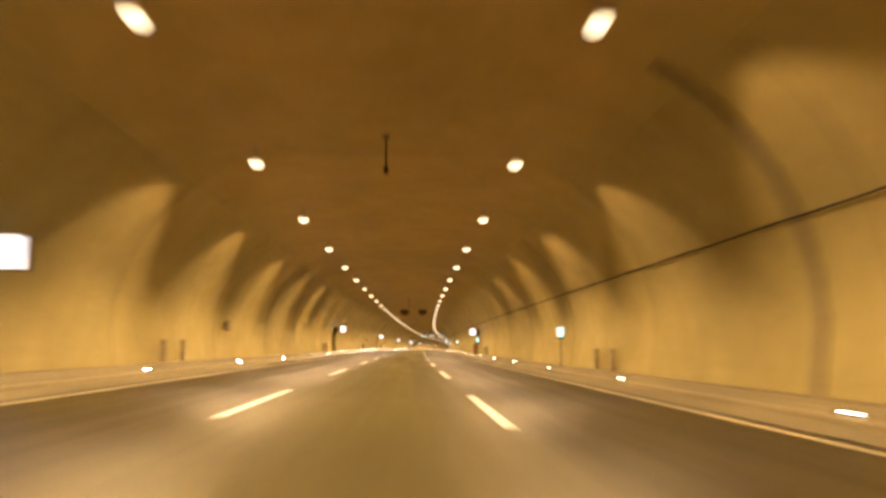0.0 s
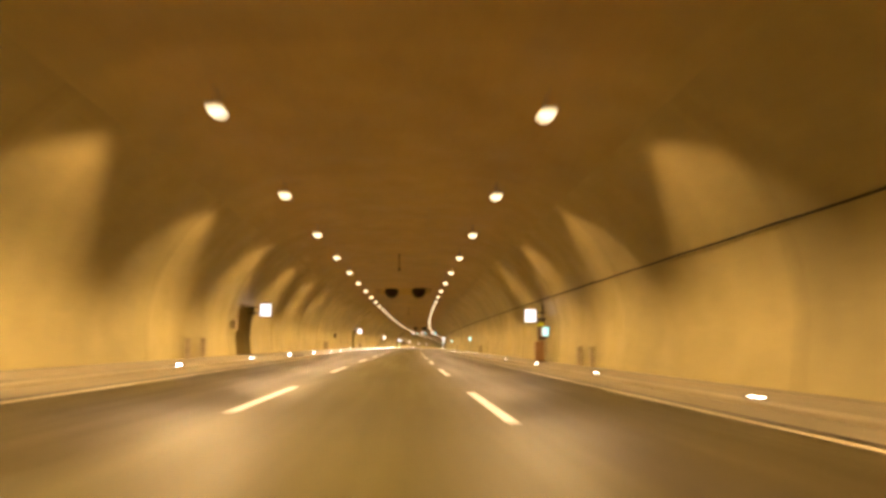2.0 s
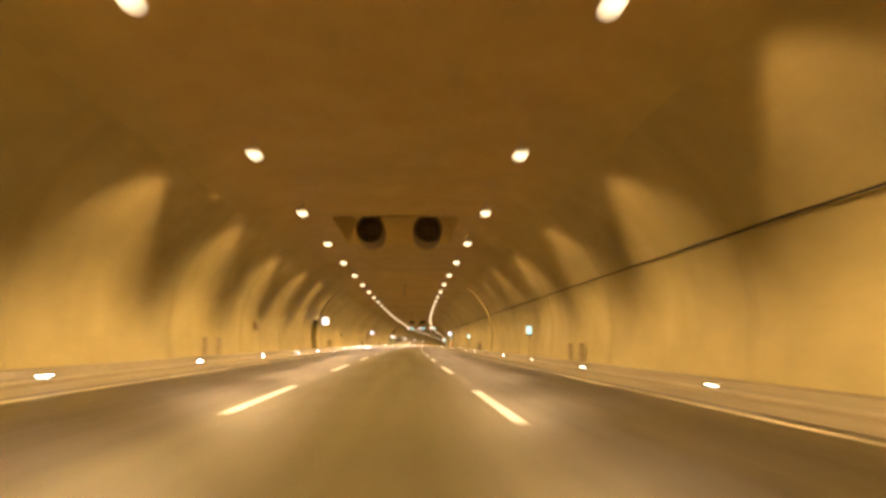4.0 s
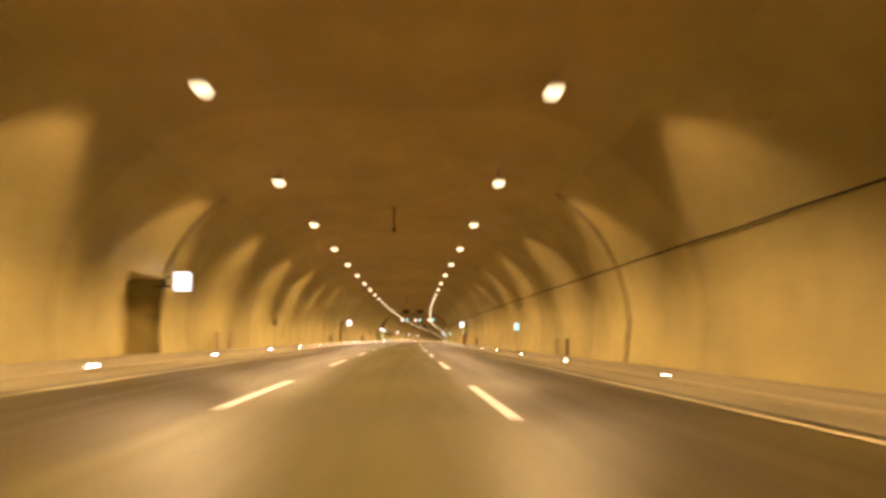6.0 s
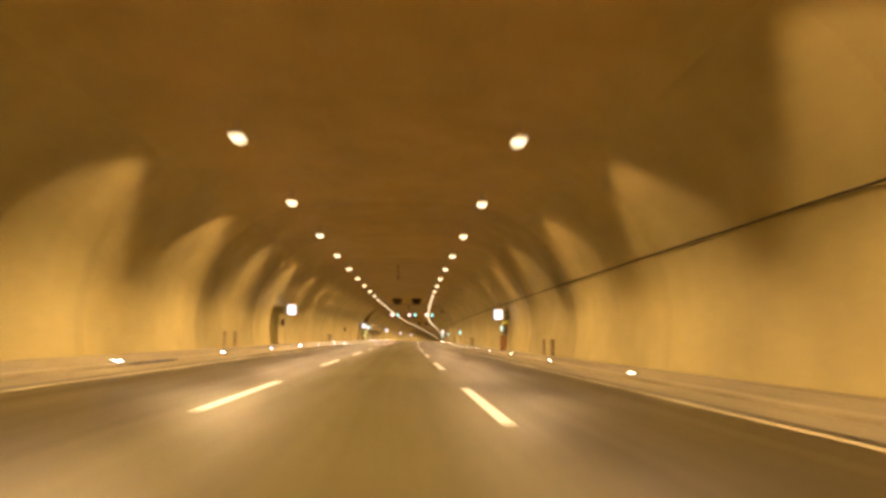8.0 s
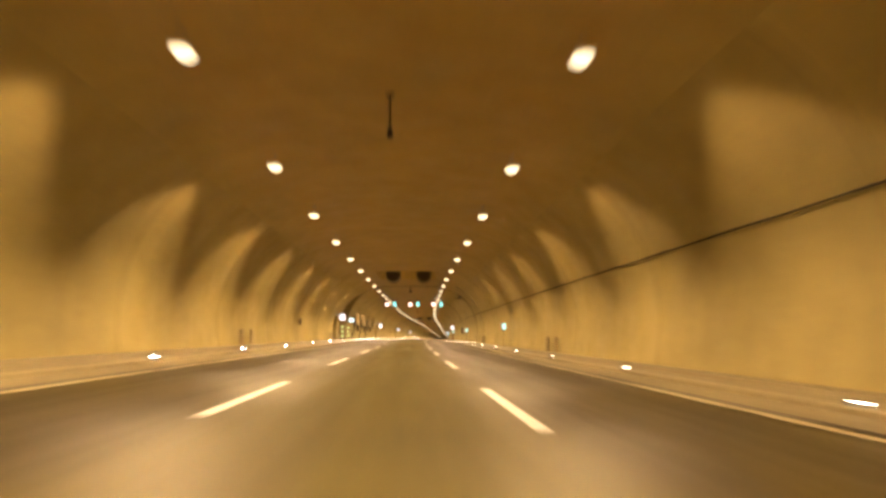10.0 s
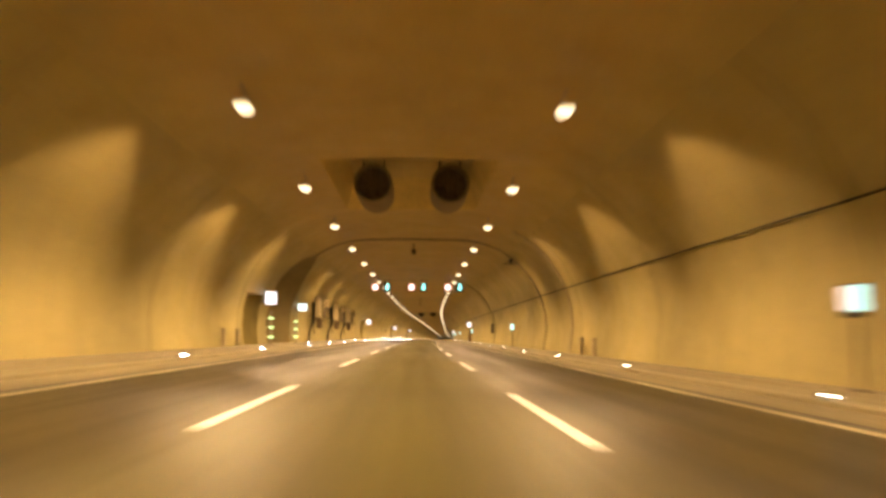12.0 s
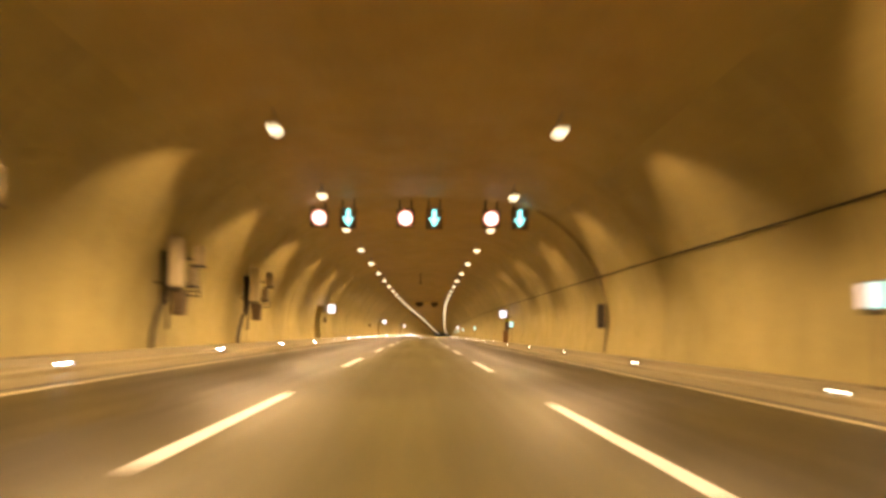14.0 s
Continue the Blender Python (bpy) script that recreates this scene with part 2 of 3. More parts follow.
def box(bm, centre, size, bevel=0.015, taper=1.0):
    """Adds a bevelled box; taper narrows its top."""
    got = bmesh.ops.create_cube(bm, size=1.0)["verts"]
    for v in got:
        k = taper if v.co.z > 0 else 1.0
        v.co = Vector((centre[0] + v.co.x * size[0] * k, centre[1] + v.co.y * size[1] * k, centre[2] + v.co.z * size[2]))
    if bevel:
        edges = list({e for v in got for e in v.link_edges})
        bmesh.ops.bevel(bm, geom=edges, offset=min(bevel, min(size) * 0.3), segments=2, affect="EDGES", profile=0.5)


def rod(bm, a, b, r, sides=10):
    a, b = Vector(a), Vector(b)
    d = b - a
    m = Matrix.Translation((a + b) / 2) @ d.to_track_quat("Z", "Y").to_matrix().to_4x4()
    bmesh.ops.create_cone(bm, cap_ends=True, segments=sides, radius1=r, radius2=r, depth=d.length, matrix=m)


def boxes(*rows):
    bm = bmesh.new()
    for row in rows:
        box(bm, *row)
    return bm


def rods(*rows):
    bm = bmesh.new()
    for row in rows:
        rod(bm, *row)
    return bm


def strip(profile, ways, keep=None, thick=None):
    """A sheet swept along the tunnel; UVs in metres. keep(i, j): which faces stand; thick: outward offsets of a second skin."""
    bm = bmesh.new()
    uv = bm.loops.layers.uv.new("metres")
    runs = [0.0]
    for (x0, z0), (x1, z1) in zip(profile, profile[1:]):
        runs.append(runs[-1] + math.hypot(x1 - x0, z1 - z0))
    skins = [profile] + ([thick] if thick else [])
    grids = []
    for skin in skins:
        grids.append([[bm.verts.new(spot(s, x, z)) for x, z in skin] for s in ways])
    n = len(profile) - 1

    def face(vs, cs):
        f = bm.faces.new(vs)
        for loop, c in zip(f.loops, cs):
            loop[uv].uv = c

    def has(i, j):
        return 0 <= i < len(ways) - 1 and 0 <= j < n and (keep is None or keep(i, j))

    for i in range(len(ways) - 1):
        for j in range(n):
            if not has(i, j):
                continue
            cs = [(runs[j], ways[i]), (runs[j + 1], ways[i]), (runs[j + 1], ways[i + 1]), (runs[j], ways[i + 1])]
            for g in grids:
                face([g[i][j], g[i][j + 1], g[i + 1][j + 1], g[i + 1][j]], cs)
            if thick:
                a, b = grids
                for (i0, j0), (i1, j1), other in (((i, j), (i + 1, j), has(i, j - 1)), ((i, j + 1), (i + 1, j + 1), has(i, j + 1)), ((i, j), (i, j + 1), has(i - 1, j)), ((i + 1, j), (i + 1, j + 1), has(i + 1, j))):
                    if not other:
                        face([a[i0][j0], a[i1][j1], b[i1][j1], b[i0][j0]], cs)
    return bm


# ---- the bore ----
NEAR, FAR = -110.0, 1180.0
SLOPE = -0.024          # the carriageway falls to the right
KERB_X, KERB_H, BASE_H = 6.62, 0.11, 0.24
ARC_X, ARC_Z, ARC_R = 2.8, 1.4, 5.27
NICHE_TOP, PASSAGE_TOP, SPRING = 3.0, 5.74, 56.0
NICHES = [(10.2, 13.6), (85.2, 88.9), (160.2, 164.0), (233.1, 236.5), (312.4, 316.0), (383.2, 386.6), (458.0, 461.4), (532.8, 536.2)]
PASSAGE = (318.4, 326.2)
RECESSES = [(126.8, 137.2), (300.0, 310.4), (473.4, 483.8)]


def arc(side, degrees):
    a = radians(degrees)
    return (side * (ARC_X + ARC_R * math.cos(a)), ARC_Z + ARC_R * math.sin(a))


def rising(z):
    return math.degrees(math.asin((z - ARC_Z) / ARC_R))


def wall_profile(side, out=0.0):
    base = SLOPE * side * 7.9 + BASE_H - 0.05
    marks = sorted([rising(base), 0.0, 9.0, rising(NICHE_TOP), 24.0, 31.0, rising(PASSAGE_TOP), 38.0, 45.0, SPRING])
    return [(side * (ARC_X + (ARC_R + out) * math.cos(radians(a))), ARC_Z + (ARC_R + out) * math.sin(radians(a))) for a in marks]


def ways_with(*extra):
    return sorted(set(list(np.arange(NEAR, FAR + 1, 5.0)) + list(extra)))


def within(s, spans):
    return any(a - 0.01 <= s < b - 0.01 for a, b in spans)


left_ways = ways_with(*[e for n in NICHES for e in n], *PASSAGE)
left_profile = wall_profile(-1)
niche_row = next(j for j, p in enumerate(left_profile) if abs(p[1] - NICHE_TOP) < 0.01)
passage_row = next(j for j, p in enumerate(left_profile) if abs(p[1] - PASSAGE_TOP) < 0.01)


def left_stands(i, j):
    s = left_ways[i]
    return not (j < niche_row and within(s, NICHES)) and not (j < passage_row and within(s, [PASSAGE]))


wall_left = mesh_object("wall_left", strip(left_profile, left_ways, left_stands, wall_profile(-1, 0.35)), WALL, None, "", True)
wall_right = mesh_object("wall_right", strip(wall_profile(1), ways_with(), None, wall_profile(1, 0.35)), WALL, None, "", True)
tagged(wall_left, "cream painted concrete tunnel wall with recesses", "wall", kind="structure")
tagged(wall_right, "cream painted concrete tunnel wall", "wall", kind="structure")

# open joints between the cast blocks of the lining
for side, wall in ((-1, wall_left), (1, wall_right)):
    for k in range(-2, 42):
        s = BLOCK_FIRST + BLOCK * k
        if side < 0 and within(s, [(a - 0.2, b + 0.2) for a, b in NICHES + [PASSAGE]]):
            continue
        rim, lip = wall_profile(side, -0.006), wall_profile(side, 0.02)
        part("lining_joint", strip(rim if side < 0 else rim[::-1], [s - 0.022, s + 0.022], None, lip if side < 0 else lip[::-1]), JOINT, wall, "dark open joint")

RECESS_X, RECESS_IN = 2.95, 0.84
FAN_X = (-1.42, 1.56)


def ceiling_profile(out=0.0):
    half = [arc(1, a) for a in (SPRING, 61.0, 66.0, 72.0, 78.0, 83.0)] + [(RECESS_X, 6.69), (RECESS_IN, 6.722)]
    pts = [(-x, z) for x, z in half] + [(0.0, 6.73)] + half[::-1]
    return [(x * (1 + out * 0.06), z + out * (0.3 if abs(x) > 5 else 1)) for x, z in pts]


top_profile = ceiling_profile()
top_ways = ways_with(*[e for r in RECESSES for e in r])


def top_stands(i, j):
    mid = (top_profile[j][0] + top_profile[j + 1][0]) / 2
    return not (abs(mid) < RECESS_X and within(top_ways[i], RECESSES))


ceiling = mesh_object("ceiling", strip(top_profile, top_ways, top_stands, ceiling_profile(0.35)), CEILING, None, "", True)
tagged(ceiling, "dark concrete tunnel vault, tinted brown for its shade", "ceiling", kind="structure")


def frustum(rings, uv_scale=1.0):
    """Walls between rings of points, the last one closed."""
    bm = bmesh.new()
    uv = bm.loops.layers.uv.new("metres")
    grid = [[bm.verts.new(p) for p in ring] for ring in rings]
    for a, b in zip(grid, grid[1:]):
        for k in range(len(a)):
            bm.faces.new((a[k], a[(k + 1) % len(a)], b[(k + 1) % len(b)], b[k]))
    bm.faces.new(grid[-1])
    for f in bm.faces:
        for loop in f.loops:
            loop[uv].uv = (loop.vert.co.x + loop.vert.co.z, loop.vert.co.y)
    return bm


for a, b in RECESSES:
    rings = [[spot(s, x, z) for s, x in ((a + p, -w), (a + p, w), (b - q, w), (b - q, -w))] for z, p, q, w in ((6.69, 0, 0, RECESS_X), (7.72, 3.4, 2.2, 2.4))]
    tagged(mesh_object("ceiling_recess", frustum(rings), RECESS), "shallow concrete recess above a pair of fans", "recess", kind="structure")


def wall_pocket(name, span, top_row, depth, label, lining):
    """A pocket behind an opening of the left wall: jambs, lintel, floor and back."""
    a, b = span
    edge = left_profile[:top_row + 1]
    rim = [spot(a, x, z) for x, z in edge] + [spot(b, x, z) for x, z in reversed(edge)]
    back = [spot(a, -depth, z) for x, z in edge] + [spot(b, -depth, z) for x, z in reversed(edge)]
    return tagged(mesh_object(name, frustum([rim, back]), lining), label, "recess", kind="structure")


for span in NICHES:
    wall_pocket("emergency_niche", span, niche_row, 9.15, "shallow emergency niche in the cream concrete wall", WALL)


def wall_x(z):
    return -(ARC_X + ARC_R * math.cos(radians(rising(z))))


def cross_passage(a, b, spring, lining):
    """An arched opening in the left wall: the wall above the arch, and the vault behind it, which narrows inward."""
    mid, half = (a + b) / 2, (b - a) / 2
    bend = [(mid - half * math.cos(u), spring + (PASSAGE_TOP - 0.08 - spring) * math.sin(u)) for u in np.linspace(0, math.pi, 19)]
    bm = bmesh.new()
    uv = bm.loops.layers.uv.new("metres")
    columns = []
    for s, z in bend:
        column = []
        for k in range(6):
            q = rising(z) + (rising(PASSAGE_TOP) - rising(z)) * k / 5
            x, up = arc(-1, q)
            column.append((bm.verts.new(spot(s, x, up)), (radians(q) * ARC_R + 1.0, s)))
        columns.append(column)
    for one, two in zip(columns, columns[1:]):
        for k in range(5):
            ring = [one[k], one[k + 1], two[k + 1], two[k]]
            f = bm.faces.new([v for v, _ in ring])
            for loop, (_, c) in zip(f.loops, ring):
                loop[uv].uv = c
    part("arch_wall", bm, WALL, wall_left, "", True)
    low = left_profile[0][1]
    outline = [(a, low), (a, 1.2), (a, 2.3)] + bend + [(b, 2.3), (b, 1.2), (b, low)]
    rings = [[spot(a + (s - a) * k, wall_x(z) if x is None else x, z) for s, z in outline] for x, k in ((None, 1.0), (-9.4, 0.93), (-12.0, 0.78), (-18.0, 0.7))]
    tagged(mesh_object("cross_passage", frustum(rings), lining, None, "", True), "unlit arched cross passage behind a wall opening", "recess", kind="structure")


cross_passage(*PASSAGE, 3.2, BARE)

for name, s in (("end_wall_back", NEAR), ("end_wall_far", FAR)):
    bm = bmesh.new()
    ring = [spot(s, x, z) for x, z in [(-9, -1), (-9, 8.5), (9, 8.5), (9, -1)]]
    vs = [bm.verts.new(p) for p in ring] + [bm.verts.new(p + Vector((0, 0.4 if s > 0 else -0.4, 0))) for p in ring]
    for f in ((0, 1, 2, 3), (7, 6, 5, 4), (0, 4, 5, 1), (1, 5, 6, 2), (2, 6, 7, 3), (3, 7, 4, 0)):
        bm.faces.new([vs[k] for k in f])
    tagged(mesh_object(name, bm, CEILING), "dark far end of the bore", "wall", kind="structure")

# ---- carriageway, kerbs, walkways ----


def ground(x):
    return SLOPE * x


ways = ways_with()
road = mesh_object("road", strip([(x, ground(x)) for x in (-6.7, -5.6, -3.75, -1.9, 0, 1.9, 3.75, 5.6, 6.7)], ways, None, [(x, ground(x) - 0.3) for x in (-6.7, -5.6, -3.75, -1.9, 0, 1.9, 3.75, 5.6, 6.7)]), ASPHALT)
tagged(road, "worn three-lane asphalt carriageway with white dashed lines", "road", kind="structure")
for side in (-1, 1):
    g = ground(side * KERB_X)
    w = ground(side * 7.9) + BASE_H
    face = [(side * (KERB_X - 0.03), g - 0.1), (side * KERB_X, g + KERB_H - 0.03), (side * (KERB_X + 0.03), g + KERB_H), (side * (KERB_X + 0.26), g + KERB_H)]
    deck = [(side * (KERB_X + 0.26), g + KERB_H - 0.012), (side * 7.2, g + KERB_H + 0.03), (side * 7.3, w), (side * 8.35, w), (side * 8.35, w - 0.5)]
    if side < 0:
        deck = deck[:-2] + [(-9.2, w), (-9.2, w - 0.5)]
    walk_way = mesh_object("pavement_left" if side < 0 else "pavement_right", strip(deck, ways), PAVING)
    tagged(walk_way, "dusty raised concrete walkway along the tunnel wall", "walkway", kind="structure")
    kerb = mesh_object("kerb", strip(face, ways), KERB, walk_way)
    kerb["label"] = "pale concrete kerb"
    for s0, s1 in ((95.2, 100.4), (203.3, 207.6)) if side < 0 else ():
        mouth = [(-KERB_X + 0.045, g + 0.015), (-KERB_X + 0.015, g + KERB_H - 0.02), (-KERB_X - 0.10, g + KERB_H + 0.004)]
        mesh_object("drain_inlet", strip(mouth, [s0, (s0 + s1) / 2, s1]), SLOT, kerb)["label"] = "long dark kerb inlet"
    ex = side * 5.30
    mesh_object("edge_line", strip([(ex - 0.09, ground(ex - 0.09) + 0.005), (ex + 0.09, ground(ex + 0.09) + 0.005)], ways), EDGE_PAINT, road)
    rim = [(side * x, ground(side * x) + 0.006) for x in (5.66, 6.1, 6.6)]
    channel = mesh_object("drain_channel_left" if side < 0 else "drain_channel_right", strip(rim if side > 0 else rim[::-1], ways), GUTTER)
    tagged(channel, "pale dusty concrete drain channel beside the carriageway", "drain channel", kind="structure")
    slot = [(side * x, ground(side * x) + 0.005) for x in (5.57, 5.655)]
    mesh_object("slot", strip(slot if side > 0 else slot[::-1], ways), SLOT, channel)["label"] = "dark slot drain"
bm = bmesh.new()
uv = bm.loops.layers.uv.new("metres")
w = ground(-7.9) + BASE_H
vs = [bm.verts.new(spot(s, x, w - 0.02)) for s, x in ((PASSAGE[0] - 0.3, -9.1), (PASSAGE[1] + 0.3, -9.1), (PASSAGE[1] + 0.3, -18.2), (PASSAGE[0] - 0.3, -18.2))]
f = bm.faces.new(vs)
got = bmesh.ops.extrude_face_region(bm, geom=[f])
bmesh.ops.translate(bm, vec=(0, 0, -0.3), verts=[v for v in got["geom"] if isinstance(v, bmesh.types.BMVert)])
tagged(mesh_object("passage_floor", bm, PAVING), "concrete floor of the cross passage", "floor", kind="structure")

DASH, DASH_STEP = 6.35, 15.089
for x, first in ((-1.875, -4.45), (1.875, -5.27)):
    for k in range(-2, 52):
        s = first + DASH_STEP * k
        bm = strip([(x - 0.085, ground(x - 0.085) + 0.005), (x + 0.085, ground(x + 0.085) + 0.005)], [s, s + DASH / 2, s + DASH], None, [(x - 0.09, ground(x) + 0.0005), (x + 0.09, ground(x) + 0.0005)])
        mesh_object("lane_dash", bm, PAINT, road)

# ---- lamps under the vault ----


def tunnel_lamp():
    lamp = thing("tunnel_lamp", "glowing sodium floodlight hung under the tunnel vault", "lamp", "sodium lamps along the tunnel")
    bm = boxes(((0, 0, 0.07), (0.40, 0.60, 0.10), 0.03, 0.8))
    part("housing", bm, PALE_BOX, lamp, "pale metal housing")
    bowl = bmesh.new()
    bmesh.ops.create_uvsphere(bowl, u_segments=14, v_segments=8, radius=1.0)
    for v in bowl.verts:
        v.co = Vector((v.co.x * 0.21, v.co.y * 0.30, v.co.z * (0.165 if v.co.z < 0 else 0.02)))
    part("lens", bowl, LENS, lamp, "glowing amber glass lens", True)
    for y in (-0.22, 0.22):
        part("hanger", boxes(((0, y, 0.34), (0.025, 0.02, 0.46), 0.006)), GREY_BOX, lamp, "steel hanger strap")
    part("mount_plate", boxes(((0, 0, 0.57), (0.16, 0.60, 0.03), 0.006)), STEEL, lamp)
    return lamp


first_lamp = None
for side in (-1, 1):
    for k in range(-3, 104):
        m = there(LAMP_FIRST + LAMP_STEP * k, side * LAMP_X, LAMP_Z)
        if first_lamp is None:
            first_lamp = tunnel_lamp()
            first_lamp.matrix_basis = m
        else:
            copy_thing(first_lamp, m)

# ---- guide lights in the kerbs ----


def kerb_light(glow, label):
    stud = thing("kerb_light", label, "kerb light", "guide lights along the kerbs")
    part("casing", boxes(((0, 0, 0.045), (0.18, 0.16, 0.088), 0.012, 0.85)), DARK_STEEL, stud, "dark metal casing")
    part("lens", boxes(((0, -0.085, 0.055), (0.10, 0.05, 0.024), 0.008)), glow, stud, "glowing lens facing the traffic")
    return stud


for side, first, glow, label in ((-1, 23.1, LED, "white glowing guide light set on the kerb"), (1, 23.0, LED_WARM, "warm glowing guide light set on the kerb")):
    model = None
    past = [326.7, 337.6] + [349.8 + 11.99 * k for k in range(38)]
    for s in [first + 11.99 * k for k in range(-2, 25)] + (past if side < 0 else [first + 11.99 * k for k in range(25, 65)]):
        m = there(s, side * (KERB_X + 0.15), ground(side * KERB_X) + KERB_H + 0.001)
        if model is None:
            model = kerb_light(glow, label)
            model.matrix_basis = m
        else:
            copy_thing(model, m)

# ---- lit emergency signs, niches' neighbours ----


def sos_sign(side, wide=0.57, glow=None, tall=0.65):
    glow = glow or SOS_FACE
    sign = thing("emergency_sign", "square white glowing emergency sign on a wall bracket", "sign", "lit emergency signs")
    part("case", boxes(((0, 0, 0), (wide + 0.05, 0.20, tall + 0.05), 0.02)), BLACK, sign, "dark sign case")
    part("face", boxes(((0, -0.102, 0), (wide, 0.012, tall), 0.003)), glow, sign, "glowing white face")
    part("rear_face", boxes(((0, 0.102, 0), (wide, 0.012, tall), 0.003)), glow, sign, "glowing white rear face")
    for z in (-0.16, 0.16):
        part("arm", rods(((side * 0.30, 0, z), (side * 0.95, 0, z), 0.03)), DARK_STEEL, sign, "dark steel arm")
    part("wall_plate", boxes(((side * 0.66, 0, 0), (0.05, 0.22, 0.62), 0.01)), DARK_STEEL, sign)
    return sign


left_sign = sos_sign(-1)
left_sign.matrix_basis = there(15.8, -7.17, 2.82)
for s, z in ((88.6, 2.82), (163.65, 2.90), (236.9, 2.80), (316.2, 2.85), (386.9, 2.78), (461.8, 2.8), (536.6, 2.8)):
    copy_thing(left_sign, there(s, -7.40 if 310 < s < 330 else -7.17, z))
small_sign = sos_sign(-1, 0.60, CYAN_FACE, 0.47)
small_sign["label"] = "square pale cyan glowing sign on a wall bracket"
small_sign.matrix_basis = there(327.4, -7.40, 2.75)
right_sign = sos_sign(1)
right_sign.matrix_basis = there(87.0, 7.13, 2.44)
for s in (236.7, 391.5, 541.0):
    copy_thing(right_sign, there(s, 7.13 if s < 300 else 7.3, 2.50))


def exit_sign():
    sign = thing("exit_sign", "small glowing green-white exit sign on a thin post", "exit sign", "lit exit signs on posts")
    part("case", boxes(((0, 0.11, 0), (0.28, 0.32, 0.48), 0.02)), DARK_STEEL, sign, "dark sign case")
    part("face", boxes(((0, -0.055, 0), (0.245, 0.012, 0.43), 0.003)), EXIT_FACE, sign, "glowing green-white face")
    part("side_face", boxes(((-0.142, 0.11, 0), (0.012, 0.27, 0.41), 0.003)), EXIT_SIDE, sign, "glowing pale side")
    # shadow beneath the sign, built as a black block
    part("under_shadow", boxes(((0, 0.11, -0.28), (0.26, 0.28, 0.07), 0.015)), BLACK, sign, "dark block for the shadow under the case")
    part("post", rods(((0, 0.03, -0.24), (0, 0.03, -1.50), 0.032)), TRAY, sign, "thin dusty post")
    part("foot", boxes(((0, 0.03, -1.49), (0.18, 0.18, 0.03), 0.008)), DARK_STEEL, sign)
    return sign


EXITS = (35.4, 83.9, 135.7, 185.4, 236.2, 286.9, 334.5, 386.0, 436.2, 486.4, 536.6, 586.8)
model = None
for s in EXITS:
    m = there(s, 7.42, ground(7.9) + BASE_H + 1.505)
    if model is None:
        model = exit_sign()
        model.matrix_basis = m
    else:
        copy_thing(model, m)


def distance_plate():
    """An unlit wall plate with three rows of writing that cannot be read."""
    plate = thing("distance_plate", "unlit dusty wall plate with three dark bars", "sign", "unlit plates on the wall")
    part("panel", boxes(((0, 0, 0), (0.06, 0.62, 0.52), 0.01)), PLATE, plate)
    part("back_box", boxes(((-0.10, 0, 0), (0.16, 0.40, 0.36), 0.01)), HOSE, plate)
    for z in (-0.17, 0.0, 0.17):
        part("bar", boxes(((0.033, 0, z), (0.008, 0.50, 0.07), 0.002)), TRAY, plate, "dark bar of unreadable writing")
    part("end_cap", boxes(((0.0, -0.315, 0), (0.07, 0.02, 0.54), 0.004)), HOSE, plate)
    return plate


model = None
for s in (37.3, 84.0, 134.8, 187.0, 237.5, 287.8, 388.2, 438.4):
    m = there(s, -7.78, 1.93)
    if model is None:
        model = distance_plate()
        model.matrix_basis = m
    else:
        copy_thing(model, m)

# ---- hydrant cabinets and tags at the right-hand stations ----


def hydrant_cabinet():
    cab = thing("hydrant_cabinet", "dusty orange-brown hydrant cabinet standing on the walkway", "cabinet", "hydrant cabinets")
    part("body", boxes(((0, 0, 0.52), (0.40, 0.62, 1.04), 0.02)), RED_BOX, cab)
    door = part("door", boxes(((-0.207, 0, 0.54), (0.02, 0.54, 0.90), 0.006)), RED_BOX, cab)
    part("handle", boxes(((-0.225, 0.2, 0.55), (0.02, 0.03, 0.14), 0.006)), STEEL, door, "steel handle")
    part("plinth", boxes(((0, 0, 0.03), (0.44, 0.66, 0.06), 0.01)), DARK_STEEL, cab)
    return cab


def call_box():
    call = thing("call_box", "dark emergency call box with a yellow plate", "call box", "emergency call boxes")
    part("body", boxes(((0, 0, 0), (0.34, 0.46, 1.05), 0.02)), BROWN_BOX, call)
    part("hood", boxes(((0, 0, 0.55), (0.42, 0.54, 0.06), 0.01)), BLACK, call)
    part("plate", boxes(((-0.02, -0.236, 0.30), (0.30, 0.012, 0.20), 0.003)), YELLOW, call, "yellow plate")
    part("side_plate", boxes(((-0.176, 0, 0.30), (0.012, 0.30, 0.20), 0.003)), YELLOW, call, "yellow plate")
    part("conduit", rods(((0.12, 0.1, -1.40), (0.12, 0.1, 1.35), 0.025)), DARK_STEEL, call, "dark conduit")
    return call


cab, call = None, None
for s in (85.2, 235.2, 389.6):
    floor_z = ground(7.9) + BASE_H
    a, b = there(s, 7.30, floor_z), there(s + 0.9, 7.55, floor_z + 1.60)
    if cab is None:
        cab, call = hydrant_cabinet(), call_box()
        cab.matrix_basis, call.matrix_basis = a, b
    else:
        copy_thing(cab, a)
        copy_thing(call, b)

# ---- pairs of low dark boxes at the foot of both walls ----


def hose_box():
    b = thing("hose_box", "narrow dark metal box standing at the wall foot", "utility box", "pairs of low boxes")
    part("body", boxes(((0, 0, 0.39), (0.14, 0.28, 0.74), 0.015)), HOSE, b)
    part("lid", boxes(((0, 0, 0.76), (0.18, 0.32, 0.03), 0.006)), HOSE, b)
    return b


